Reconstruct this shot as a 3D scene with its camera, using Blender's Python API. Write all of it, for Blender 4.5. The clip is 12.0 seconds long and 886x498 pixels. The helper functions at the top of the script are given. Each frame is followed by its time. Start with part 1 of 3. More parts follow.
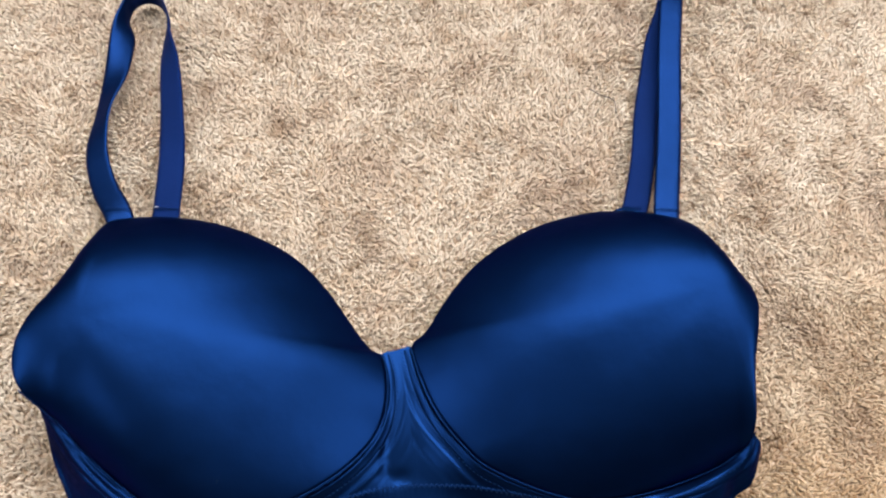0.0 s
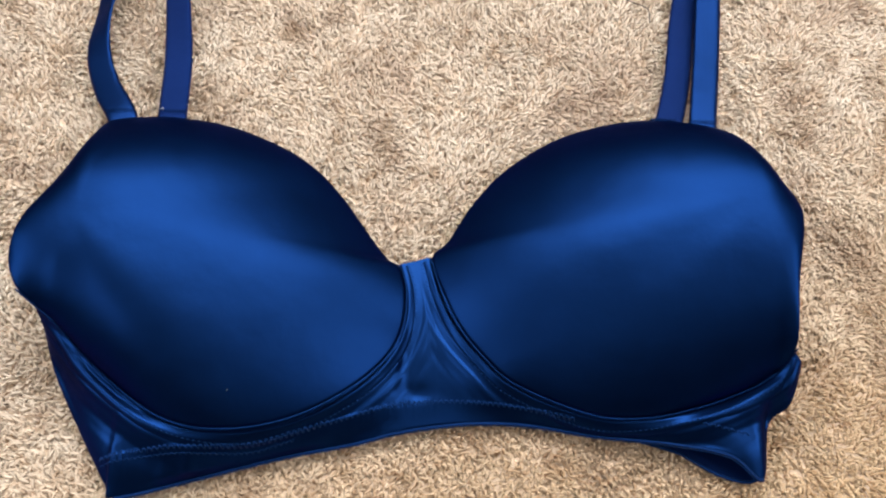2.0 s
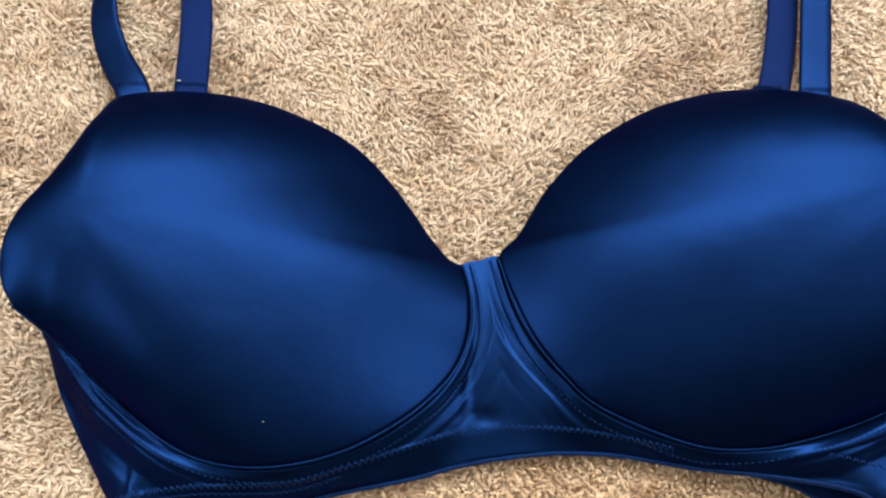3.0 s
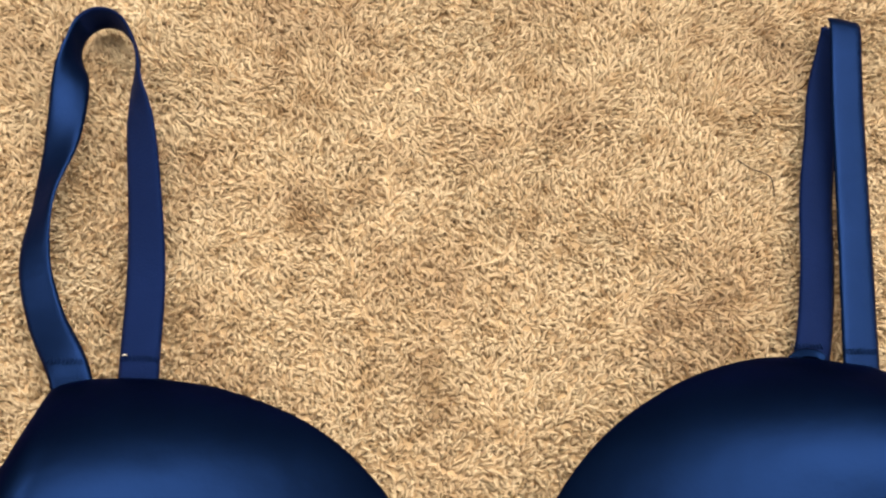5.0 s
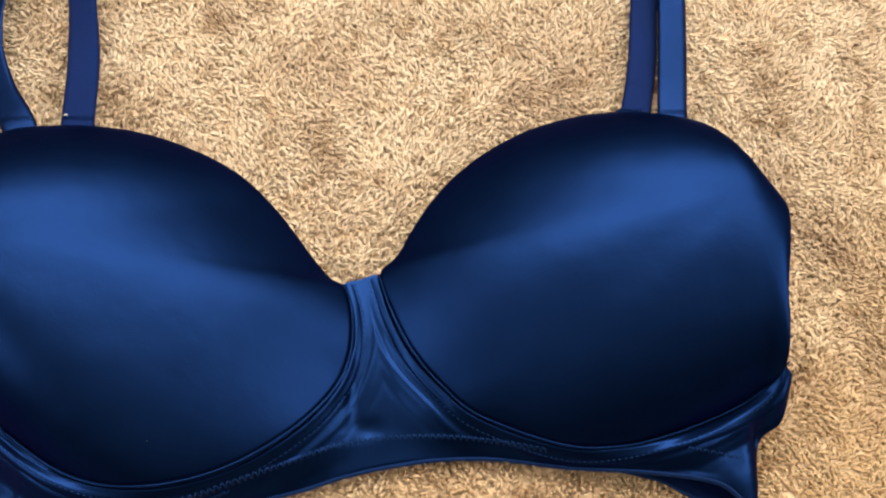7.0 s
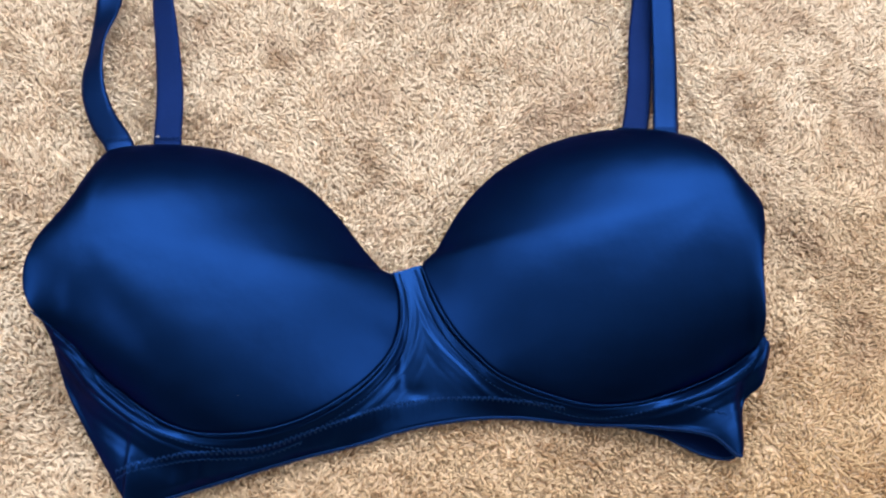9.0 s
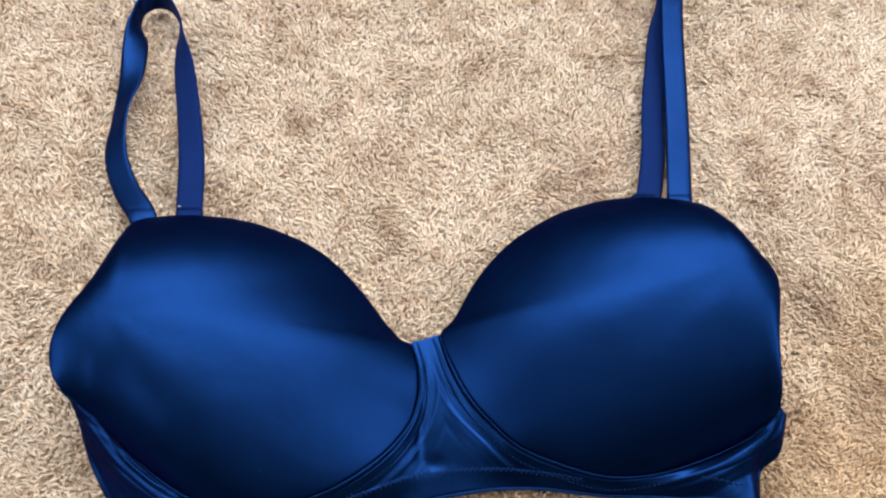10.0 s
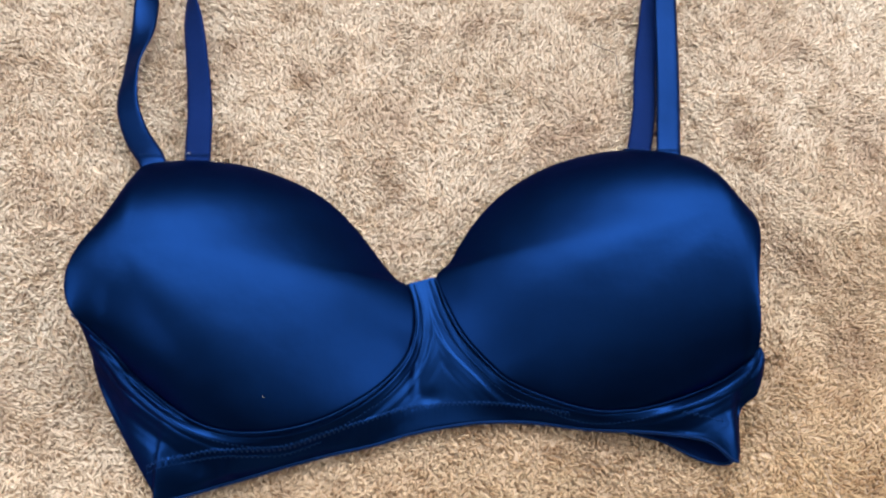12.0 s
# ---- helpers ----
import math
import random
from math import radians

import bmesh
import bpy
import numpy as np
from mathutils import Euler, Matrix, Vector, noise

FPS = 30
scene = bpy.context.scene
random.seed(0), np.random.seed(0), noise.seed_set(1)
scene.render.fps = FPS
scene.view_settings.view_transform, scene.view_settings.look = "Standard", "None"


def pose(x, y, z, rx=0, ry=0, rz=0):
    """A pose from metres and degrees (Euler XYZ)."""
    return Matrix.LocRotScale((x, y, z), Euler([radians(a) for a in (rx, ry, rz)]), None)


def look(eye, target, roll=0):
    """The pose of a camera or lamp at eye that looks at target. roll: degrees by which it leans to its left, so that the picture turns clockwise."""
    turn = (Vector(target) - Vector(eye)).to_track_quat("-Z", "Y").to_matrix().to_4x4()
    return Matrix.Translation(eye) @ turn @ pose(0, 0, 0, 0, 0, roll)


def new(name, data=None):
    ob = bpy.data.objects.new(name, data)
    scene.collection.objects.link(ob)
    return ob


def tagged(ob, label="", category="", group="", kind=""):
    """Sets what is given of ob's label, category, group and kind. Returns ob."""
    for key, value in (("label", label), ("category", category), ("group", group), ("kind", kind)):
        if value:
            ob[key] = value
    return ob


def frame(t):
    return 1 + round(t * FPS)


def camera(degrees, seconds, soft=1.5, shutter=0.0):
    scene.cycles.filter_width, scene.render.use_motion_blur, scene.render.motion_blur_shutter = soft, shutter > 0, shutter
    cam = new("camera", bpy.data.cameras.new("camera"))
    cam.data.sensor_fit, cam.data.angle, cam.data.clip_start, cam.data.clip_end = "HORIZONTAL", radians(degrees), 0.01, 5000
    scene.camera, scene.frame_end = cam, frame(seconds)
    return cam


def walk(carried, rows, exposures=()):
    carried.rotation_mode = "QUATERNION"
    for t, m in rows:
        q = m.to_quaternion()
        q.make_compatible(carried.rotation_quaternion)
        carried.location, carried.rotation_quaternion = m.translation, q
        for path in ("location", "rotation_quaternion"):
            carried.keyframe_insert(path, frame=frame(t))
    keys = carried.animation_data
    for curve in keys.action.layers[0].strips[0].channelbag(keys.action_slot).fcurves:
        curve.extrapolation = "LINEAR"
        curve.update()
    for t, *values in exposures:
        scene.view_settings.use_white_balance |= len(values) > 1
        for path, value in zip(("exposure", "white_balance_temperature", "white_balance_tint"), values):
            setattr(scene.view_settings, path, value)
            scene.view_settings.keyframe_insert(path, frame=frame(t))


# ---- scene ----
from mathutils.bvhtree import BVHTree

cam = camera(55.0, 12.0, 2.2)
PATH = [
    (0, (0.063, 0.002, 0.415), (0.16, 0.817, -1.409), 7.0),
    (0.5, (0.06, 0.0, 0.411), (0.154, 0.812, -1.414), 7.1),
    (1, (0.058, -0.003, 0.404), (0.154, 0.797, -1.427), 7.5),
    (1.5, (0.057, -0.005, 0.398), (0.153, 0.763, -1.446), 8.1),
    (2, (0.055, -0.013, 0.382), (0.149, 0.724, -1.475), 8.4),
    (2.5, (0.051, -0.003, 0.345), (0.131, 0.688, -1.53), 7.9),
    (3, (0.038, 0.023, 0.33), (0.089, 0.669, -1.562), 5.4),
    (3.2, (0.03, 0.037, 0.326), (0.078, 0.674, -1.569), 5.0),
    (4.8, (0.011, 0.135, 0.315), (0.149, 0.811, -1.563), 11.7),
    (5, (0.024, 0.135, 0.314), (0.173, 0.817, -1.56), 12.4),
    (5.5, (0.063, 0.136, 0.319), (0.253, 0.836, -1.545), 14.7),
    (6, (0.07, 0.121, 0.317), (0.279, 0.815, -1.547), 15.6),
    (6.5, (0.064, 0.073, 0.329), (0.269, 0.748, -1.542), 15.3),
    (7, (0.06, 0.012, 0.346), (0.257, 0.725, -1.512), 13.8),
    (7.2, (0.056, 0.001, 0.359), (0.263, 0.696, -1.505), 15.0),
    (8.8, (0.041, -0.031, 0.395), (0.222, 0.754, -1.436), 10.9),
    (9, (0.041, -0.032, 0.4), (0.222, 0.767, -1.424), 10.7),
    (9.5, (0.04, -0.03, 0.413), (0.211, 0.798, -1.399), 9.7),
    (10, (0.035, -0.013, 0.414), (0.203, 0.837, -1.388), 9.2),
    (10.5, (0.032, -0.007, 0.414), (0.193, 0.852, -1.384), 8.9),
    (11, (0.029, -0.023, 0.408), (0.191, 0.828, -1.395), 9.5),
    (11.5, (0.033, -0.038, 0.414), (0.195, 0.802, -1.394), 9.7),
    (12, (0.037, -0.044, 0.421), (0.196, 0.794, -1.388), 9.5),
]
SHOTS = [(0.0, -0.08, 6500, 10), (2.0, -0.06, 6500, 10), (2.6, -0.02, 6700, 10), (3.2, -0.06, 7400, 10), (4.8, -0.37, 10100, 10), (5.5, -0.41, 9700, 10), (6.0, -0.44, 9300, 10), (6.5, -0.24, 8900, 10),
         (7.2, -0.05, 8200, 10), (8.8, -0.01, 6600, 10), (12.0, -0.10, 6400, 10)]
walk(cam, [(t, look(eye, target, roll)) for t, eye, target, roll in PATH], SHOTS)


# ---- world and light ----
world = bpy.data.worlds.new("daylight")
scene.world = world
world.use_nodes = True
wn = world.node_tree
sky = wn.nodes.new("ShaderNodeTexSky")
sky.sky_type = "NISHITA"
sky.sun_disc = False
sky.sun_elevation = radians(40)
sky.sun_rotation = radians(200)
wn.nodes["Background"].inputs["Strength"].default_value = 0.1
wn.links.new(sky.outputs[0], wn.nodes["Background"].inputs["Color"])


def area_lamp(name, matrix, size_x, size_y, watts, colour):
    data = bpy.data.lights.new(name, "AREA")
    data.shape, data.size, data.size_y, data.energy, data.color = "RECTANGLE", size_x, size_y, watts, colour
    ob = new(name, data)
    ob.matrix_world = matrix
    return ob


# unseen room, added for the satin's reflections: floor level 0 at the top of the pile
ROOM = (-1.7, 1.75, -5.2, 0.98, 2.6)  # west, east, south, north, ceiling
WINDOW = (-0.85, 1.4, 0.9, 2.3)  # west, east, sill, head of the north window
# unseen side openings, sized to place highlights on the cups
EAST_OPENING = (-0.75, 0.6, 0.8, 2.1)  # south, north, sill, head
WEST_OPENING = (-1.05, 0.55, 0.8, 2.1)
# main light, inferred from the satin's highlights; its window is unseen
area_lamp("window_daylight", look((0.275, ROOM[3] + 0.06, 1.6), (0.275, 0, 1.0)), 2.2, 1.36, 126, (1.0, 0.97, 0.93))
# two side lights, added to brighten the flanks of the cups
area_lamp("added_east_light", look((ROOM[1] + 0.06, -0.075, 1.45), (0, -0.075, 0.9)), 1.3, 1.25, 45, (1.0, 0.97, 0.93))
area_lamp("added_west_light", look((ROOM[0] - 0.06, -0.25, 1.45), (0, -0.25, 0.9)), 1.55, 1.25, 46, (1.0, 0.97, 0.93))


# ---- materials ----
def material(name, colour, rough=0.6, metal=0.0):
    m = bpy.data.materials.new(name)
    m.use_nodes = True
    p = m.node_tree.nodes["Principled BSDF"]
    p.inputs["Base Color"].default_value = (*colour, 1)
    p.inputs["Roughness"].default_value = rough
    p.inputs["Metallic"].default_value = metal
    return m


def node(m, kind, **values):
    n = m.node_tree.nodes.new(kind)
    for key, value in values.items():
        n.inputs[key.replace("_", " ")].default_value = value
    return n


def link(m, a, b):
    m.node_tree.links.new(a, b)


def ramp(m, source, stops):
    r = m.node_tree.nodes.new("ShaderNodeValToRGB")
    while len(r.color_ramp.elements) < len(stops):
        r.color_ramp.elements.new(0.5)
    for e, (at, colour) in zip(r.color_ramp.elements, stops):
        e.position, e.color = at, (*colour, 1)
    link(m, source, r.inputs["Fac"])
    return r


def satin(name, colour, rough, metal, weave):
    """Woven satin: coloured gloss, slight mottling of colour and gloss, fine weave relief."""
    m = material(name, colour, rough, metal)
    p = m.node_tree.nodes["Principled BSDF"]
    p.inputs["Specular Tint"].default_value = (0.0, 0.1, 0.45, 1)
    p.inputs["Specular IOR Level"].default_value = 0.3
    at = node(m, "ShaderNodeTexCoord")
    cloud = node(m, "ShaderNodeTexNoise", Scale=28.0, Detail=4.0, Roughness=0.6)
    link(m, at.outputs["Object"], cloud.inputs["Vector"])
    tone = ramp(m, cloud.outputs["Fac"], [(0.3, tuple(c * 0.88 for c in colour)), (0.7, tuple(min(1, c * 1.1) for c in colour))])
    link(m, tone.outputs["Color"], p.inputs["Base Color"])
    gloss = node(m, "ShaderNodeMapRange")
    for key, value in (("To Min", rough - 0.03), ("To Max", rough + 0.04)):
        gloss.inputs[key].default_value = value
    link(m, cloud.outputs["Fac"], gloss.inputs["Value"])
    link(m, gloss.outputs["Result"], p.inputs["Roughness"])
    fine = node(m, "ShaderNodeTexNoise", Scale=1500.0, Detail=2.0)
    link(m, at.outputs["Object"], fine.inputs["Vector"])
    bump = node(m, "ShaderNodeBump", Strength=weave, Distance=0.0003)
    link(m, fine.outputs["Fac"], bump.inputs["Height"])
    soft = node(m, "ShaderNodeBump", Strength=0.25, Distance=0.0012)
    slow = node(m, "ShaderNodeTexNoise", Scale=70.0, Detail=3.0)
    link(m, at.outputs["Object"], slow.inputs["Vector"])
    link(m, slow.outputs["Fac"], soft.inputs["Height"])
    link(m, bump.outputs["Normal"], soft.inputs["Normal"])
    link(m, soft.outputs["Normal"], p.inputs["Normal"])
    return m


NAVY = (0.0020, 0.0120, 0.057)
CUP_SATIN = satin("cup_satin", NAVY, 0.40, 0.95, 0.12)
BAND_SATIN = satin("band_satin", (0.0024, 0.0140, 0.064), 0.35, 0.9, 0.15)
STRAP_SATIN = satin("strap_satin", (0.0029, 0.0145, 0.068), 0.38, 0.8, 0.3)
STRAP_BACK = satin("strap_back", (0.0030, 0.0105, 0.060), 0.6, 0.25, 0.5)
LINING = satin("lining_knit", (0.0012, 0.0045, 0.026), 0.6, 0.1, 0.4)
THREAD = satin("thread", (0.006, 0.026, 0.105), 0.5, 0.3, 0.3)
TRIM = satin("trim_elastic", (0.003, 0.013, 0.055), 0.5, 0.3, 0.4)
WHITE = material("white_lint", (0.75, 0.75, 0.72), 0.8)
HAIR = material("dark_fibre", (0.03, 0.02, 0.015), 0.5)


def carpet_material(name, bumpy):
    m = material(name, (0.5, 0.4, 0.3), 0.85)
    p = m.node_tree.nodes["Principled BSDF"]
    at = node(m, "ShaderNodeTexCoord")
    patch = node(m, "ShaderNodeTexNoise", Scale=16.0, Detail=5.0, Roughness=0.68)
    link(m, at.outputs["Object"], patch.inputs["Vector"])
    base = ramp(m, patch.outputs["Fac"], [(0.28, (0.42, 0.30, 0.22)), (0.38, (0.66, 0.55, 0.455)), (0.47, (0.79, 0.70, 0.60)), (0.66, (0.85, 0.785, 0.70))])
    geo = node(m, "ShaderNodeNewGeometry")
    yarn = ramp(m, geo.outputs["Random Per Island"], [(0.0, (0.62, 0.52, 0.44)), (0.05, (0.85, 0.80, 0.75)), (0.16, (0.97, 0.955, 0.94)), (1.0, (1.03, 1.03, 1.03))])
    if bumpy:
        speck = node(m, "ShaderNodeTexNoise", Scale=420.0, Detail=3.0)
        link(m, at.outputs["Object"], speck.inputs["Vector"])
        yarn = ramp(m, speck.outputs["Fac"], [(0.35, (0.32, 0.27, 0.225)), (0.62, (0.60, 0.575, 0.555))])
        bump = node(m, "ShaderNodeBump", Strength=1.0, Distance=0.004)
        link(m, speck.outputs["Fac"], bump.inputs["Height"])
        link(m, bump.outputs["Normal"], p.inputs["Normal"])
    # browner and darker towards the south-east, fading out about half a metre away
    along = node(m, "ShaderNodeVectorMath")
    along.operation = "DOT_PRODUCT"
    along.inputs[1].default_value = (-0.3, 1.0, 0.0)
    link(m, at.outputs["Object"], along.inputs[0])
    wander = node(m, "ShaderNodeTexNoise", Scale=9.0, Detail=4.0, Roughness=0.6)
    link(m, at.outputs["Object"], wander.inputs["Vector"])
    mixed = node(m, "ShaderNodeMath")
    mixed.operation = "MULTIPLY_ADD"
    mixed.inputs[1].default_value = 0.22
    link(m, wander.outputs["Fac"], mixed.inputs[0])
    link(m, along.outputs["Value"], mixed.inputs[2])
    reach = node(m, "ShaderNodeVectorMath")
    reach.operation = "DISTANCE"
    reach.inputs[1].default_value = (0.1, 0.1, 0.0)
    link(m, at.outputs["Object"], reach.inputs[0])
    fade_start = node(m, "ShaderNodeMath")
    fade_start.operation = "MULTIPLY_ADD"
    fade_start.inputs[1].default_value = 0.22
    fade_start.inputs[2].default_value = -0.42
    link(m, wander.outputs["Fac"], fade_start.inputs[0])
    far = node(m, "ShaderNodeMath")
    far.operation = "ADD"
    link(m, fade_start.outputs["Value"], far.inputs[0])
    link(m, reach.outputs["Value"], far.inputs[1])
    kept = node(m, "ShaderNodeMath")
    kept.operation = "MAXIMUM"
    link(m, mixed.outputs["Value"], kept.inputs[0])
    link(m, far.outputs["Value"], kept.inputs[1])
    brown_tone = ramp(m, kept.outputs["Value"], [(0.04, (0.82, 0.69, 0.51)), (0.24, (1, 1, 1))])
    clump = node(m, "ShaderNodeTexNoise", Scale=75.0, Detail=2.0, Roughness=0.6)
    link(m, at.outputs["Object"], clump.inputs["Vector"])
    shade = ramp(m, clump.outputs["Fac"], [(0.31, (0.77, 0.69, 0.61)), (0.46, (0.98, 0.97, 0.96)), (0.7, (1.03, 1.03, 1.03))])
    clumped = m.node_tree.nodes.new("ShaderNodeMix")
    clumped.data_type, clumped.blend_type = "RGBA", "MULTIPLY"
    clumped.inputs[0].default_value = 1.0
    link(m, base.outputs["Color"], clumped.inputs[6])
    link(m, shade.outputs["Color"], clumped.inputs[7])
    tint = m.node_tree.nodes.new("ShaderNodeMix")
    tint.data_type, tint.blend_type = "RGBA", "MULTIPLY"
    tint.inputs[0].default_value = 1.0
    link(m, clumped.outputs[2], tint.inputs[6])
    link(m, brown_tone.outputs["Color"], tint.inputs[7])
    mix = m.node_tree.nodes.new("ShaderNodeMix")
    mix.data_type, mix.blend_type = "RGBA", "MULTIPLY"
    mix.inputs[0].default_value = 1.0
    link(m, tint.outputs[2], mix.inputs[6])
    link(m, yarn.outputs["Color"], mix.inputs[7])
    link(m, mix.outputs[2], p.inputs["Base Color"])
    p.inputs["Sheen Weight"].default_value = 0.2
    p.inputs["Specular IOR Level"].default_value = 0.2
    if not bumpy:
        through_yarn = node(m, "ShaderNodeBsdfTranslucent")
        link(m, mix.outputs[2], through_yarn.inputs["Color"])
        both = node(m, "ShaderNodeMixShader", Fac=0.42)
        link(m, p.outputs["BSDF"], both.inputs[1])
        link(m, through_yarn.outputs["BSDF"], both.inputs[2])
        link(m, both.outputs["Shader"], m.node_tree.nodes["Material Output"].inputs["Surface"])
    return m


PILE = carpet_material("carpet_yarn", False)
UNDER = material("yarn_feet", (0.58, 0.46, 0.35), 0.95)
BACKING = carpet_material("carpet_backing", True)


def plaster(name, colour):
    m = material(name, colour, 0.9)
    p = m.node_tree.nodes["Principled BSDF"]
    at = node(m, "ShaderNodeTexCoord")
    n = node(m, "ShaderNodeTexNoise", Scale=60.0, Detail=5.0)
    link(m, at.outputs["Object"], n.inputs["Vector"])
    tone = ramp(m, n.outputs["Fac"], [(0.3, tuple(c * 0.94 for c in colour)), (0.7, colour)])
    link(m, tone.outputs["Color"], p.inputs["Base Color"])
    b = node(m, "ShaderNodeBump", Strength=0.2, Distance=0.002)
    link(m, n.outputs["Fac"], b.inputs["Height"])
    link(m, b.outputs["Normal"], p.inputs["Normal"])
    return m


# dark tone, so that the unseen walls keep the cups' lower reflections dim
WALL = plaster("wall_paint", (0.15, 0.13, 0.11))
CEILING = plaster("ceiling_paint", (0.66, 0.65, 0.63))
FRAME_PAINT = plaster("window_paint", (0.8, 0.8, 0.78))


# ---- mesh helpers ----
def part(name, bm, mat, parent=None, label="", smooth=True):
    """Links a bmesh as one mesh object, under a thing if one is given."""
    bmesh.ops.recalc_face_normals(bm, faces=bm.faces)
    data = bpy.data.meshes.new(name)
    bm.to_mesh(data)
    bm.free()
    for f in data.polygons:
        f.use_smooth = smooth
    data.materials.append(mat)
    ob = new(name, data)
    if parent:
        ob.parent = parent
    if label:
        ob["label"] = label
    return ob


def box(bm, x0, x1, y0, y1, z0, z1):
    m = Matrix.Translation(((x0 + x1) / 2, (y0 + y1) / 2, (z0 + z1) / 2)) @ Matrix.Diagonal((x1 - x0, y1 - y0, z1 - z0, 1))
    bmesh.ops.create_cube(bm, size=1, matrix=m)


def curve_points(points, steps, closed=False):
    """A smooth line (Catmull-Rom) through points of any dimension."""
    p = np.array(points, float)
    n = len(p)
    spans = n if closed else n - 1
    out = []
    for i in range(spans):
        if closed:
            a, b, c, d = p[(i - 1) % n], p[i], p[(i + 1) % n], p[(i + 2) % n]
        else:
            b, c = p[i], p[i + 1]
            a = p[i - 1] if i else 2 * b - c
            d = p[i + 2] if i + 2 < n else 2 * c - b
        for k in range(steps):
            t = k / steps
            out.append(0.5 * (2 * b + (c - a) * t + (2 * a - 5 * b + 4 * c - d) * t * t + (3 * b - a - 3 * c + d) * t ** 3))
    if not closed:
        out.append(p[-1])
    return np.array(out)


def even(line, count, closed=False):
    """The same line with evenly spaced points."""
    q = np.vstack([line, line[:1]]) if closed else line
    run = np.r_[0, np.cumsum(np.linalg.norm(np.diff(q[:, :3], axis=0), axis=1))]
    s = np.linspace(0, run[-1], count + 1)[:-1] if closed else np.linspace(0, run[-1], count)
    return np.stack([np.interp(s, run, q[:, k]) for k in range(q.shape[1])], 1)


def grid_mesh(bm, rows, wrap=False):
    """Quads over rows of points; wrap joins each row's end to its start."""
    vs = [[bm.verts.new(p) for p in row] for row in rows]
    for a, b in zip(vs, vs[1:]):
        n = len(a)
        for i in range(n if wrap else n - 1):
            j = (i + 1) % n
            bm.faces.new((a[i], a[j], b[j], b[i]))
    return vs


def tube(bm, line, radius, sides=6):
    rows = []
    for i, p in enumerate(line):
        t = Vector(line[min(i + 1, len(line) - 1)]) - Vector(line[max(i - 1, 0)])
        t.normalize()
        u = t.cross(Vector((0, 0, 1)))
        u = u.normalized() if u.length > 1e-5 else Vector((1, 0, 0))
        w = u.cross(t)
        rows.append([Vector(p) + radius * (math.cos(a) * u + math.sin(a) * w) for a in (2 * math.pi * k / sides for k in range(sides))])
    vs = grid_mesh(bm, rows, True)
    bm.faces.new(vs[0])
    bm.faces.new(vs[-1])


def cm(*rows):
    return [tuple(v / 100 for v in r) for r in rows]


# ---- the unseen room ----
def room():
    w, e, s, n, top = ROOM
    t = 0.12
    bm = bmesh.new()
    box(bm, w - t, e + t, s - t, n + t, -0.09, -0.0042)
    tagged(part("floor", bm, BACKING, smooth=False), "beige carpet backing under the pile", "floor", kind="structure")
    bm = bmesh.new()
    box(bm, w - t, e + t, s - t, s, -0.012, top)
    tagged(part("wall_south", bm, WALL, smooth=False), "unseen plain taupe wall, added for reflections", "wall", kind="structure")
    x0, x1, z0, z1 = WINDOW
    bm = bmesh.new()
    box(bm, w - t, x0, n, n + t, -0.012, top)
    box(bm, x1, e + t, n, n + t, -0.012, top)
    box(bm, x0, x1, n, n + t, -0.012, z0)
    box(bm, x0, x1, n, n + t, z1, top)
    tagged(part("wall_north", bm, WALL, smooth=False), "unseen taupe wall with a wide window opening", "wall", kind="structure")
    for name, a, b, (y0, y1, z0, z1) in (("wall_east", e, e + t, EAST_OPENING), ("wall_west", w - t, w, WEST_OPENING)):
        bm = bmesh.new()
        box(bm, a, b, s, y0, -0.012, top)
        box(bm, a, b, y1, n, -0.012, top)
        box(bm, a, b, y0, y1, -0.012, z0)
        box(bm, a, b, y0, y1, z1, top)
        tagged(part(name, bm, WALL, smooth=False), "unseen taupe wall with an opening for an added side light", "wall", kind="structure")
    bm = bmesh.new()
    box(bm, w - t, e + t, s - t, n + t, top, top + 0.1)
    tagged(part("ceiling", bm, CEILING, smooth=False), "unseen plain pale ceiling, added for reflections", "ceiling", kind="structure")


room()


# ---- the carpet pile ----
def lattice(rng, x, y, cell):
    """Smooth random field in -1..1 over plan points."""
    gx, gy = x / cell + 500, y / cell + 500
    ix, iy = np.floor(gx).astype(int), np.floor(gy).astype(int)
    table = rng.uniform(-1, 1, (64, 64))
    fx, fy = gx - ix, gy - iy
    fx, fy = fx * fx * (3 - 2 * fx), fy * fy * (3 - 2 * fy)
    v = lambda a, b: table[a % 64, b % 64]
    return (v(ix, iy) * (1 - fx) + v(ix + 1, iy) * fx) * (1 - fy) + (v(ix, iy + 1) * (1 - fx) + v(ix + 1, iy + 1) * fx) * fy


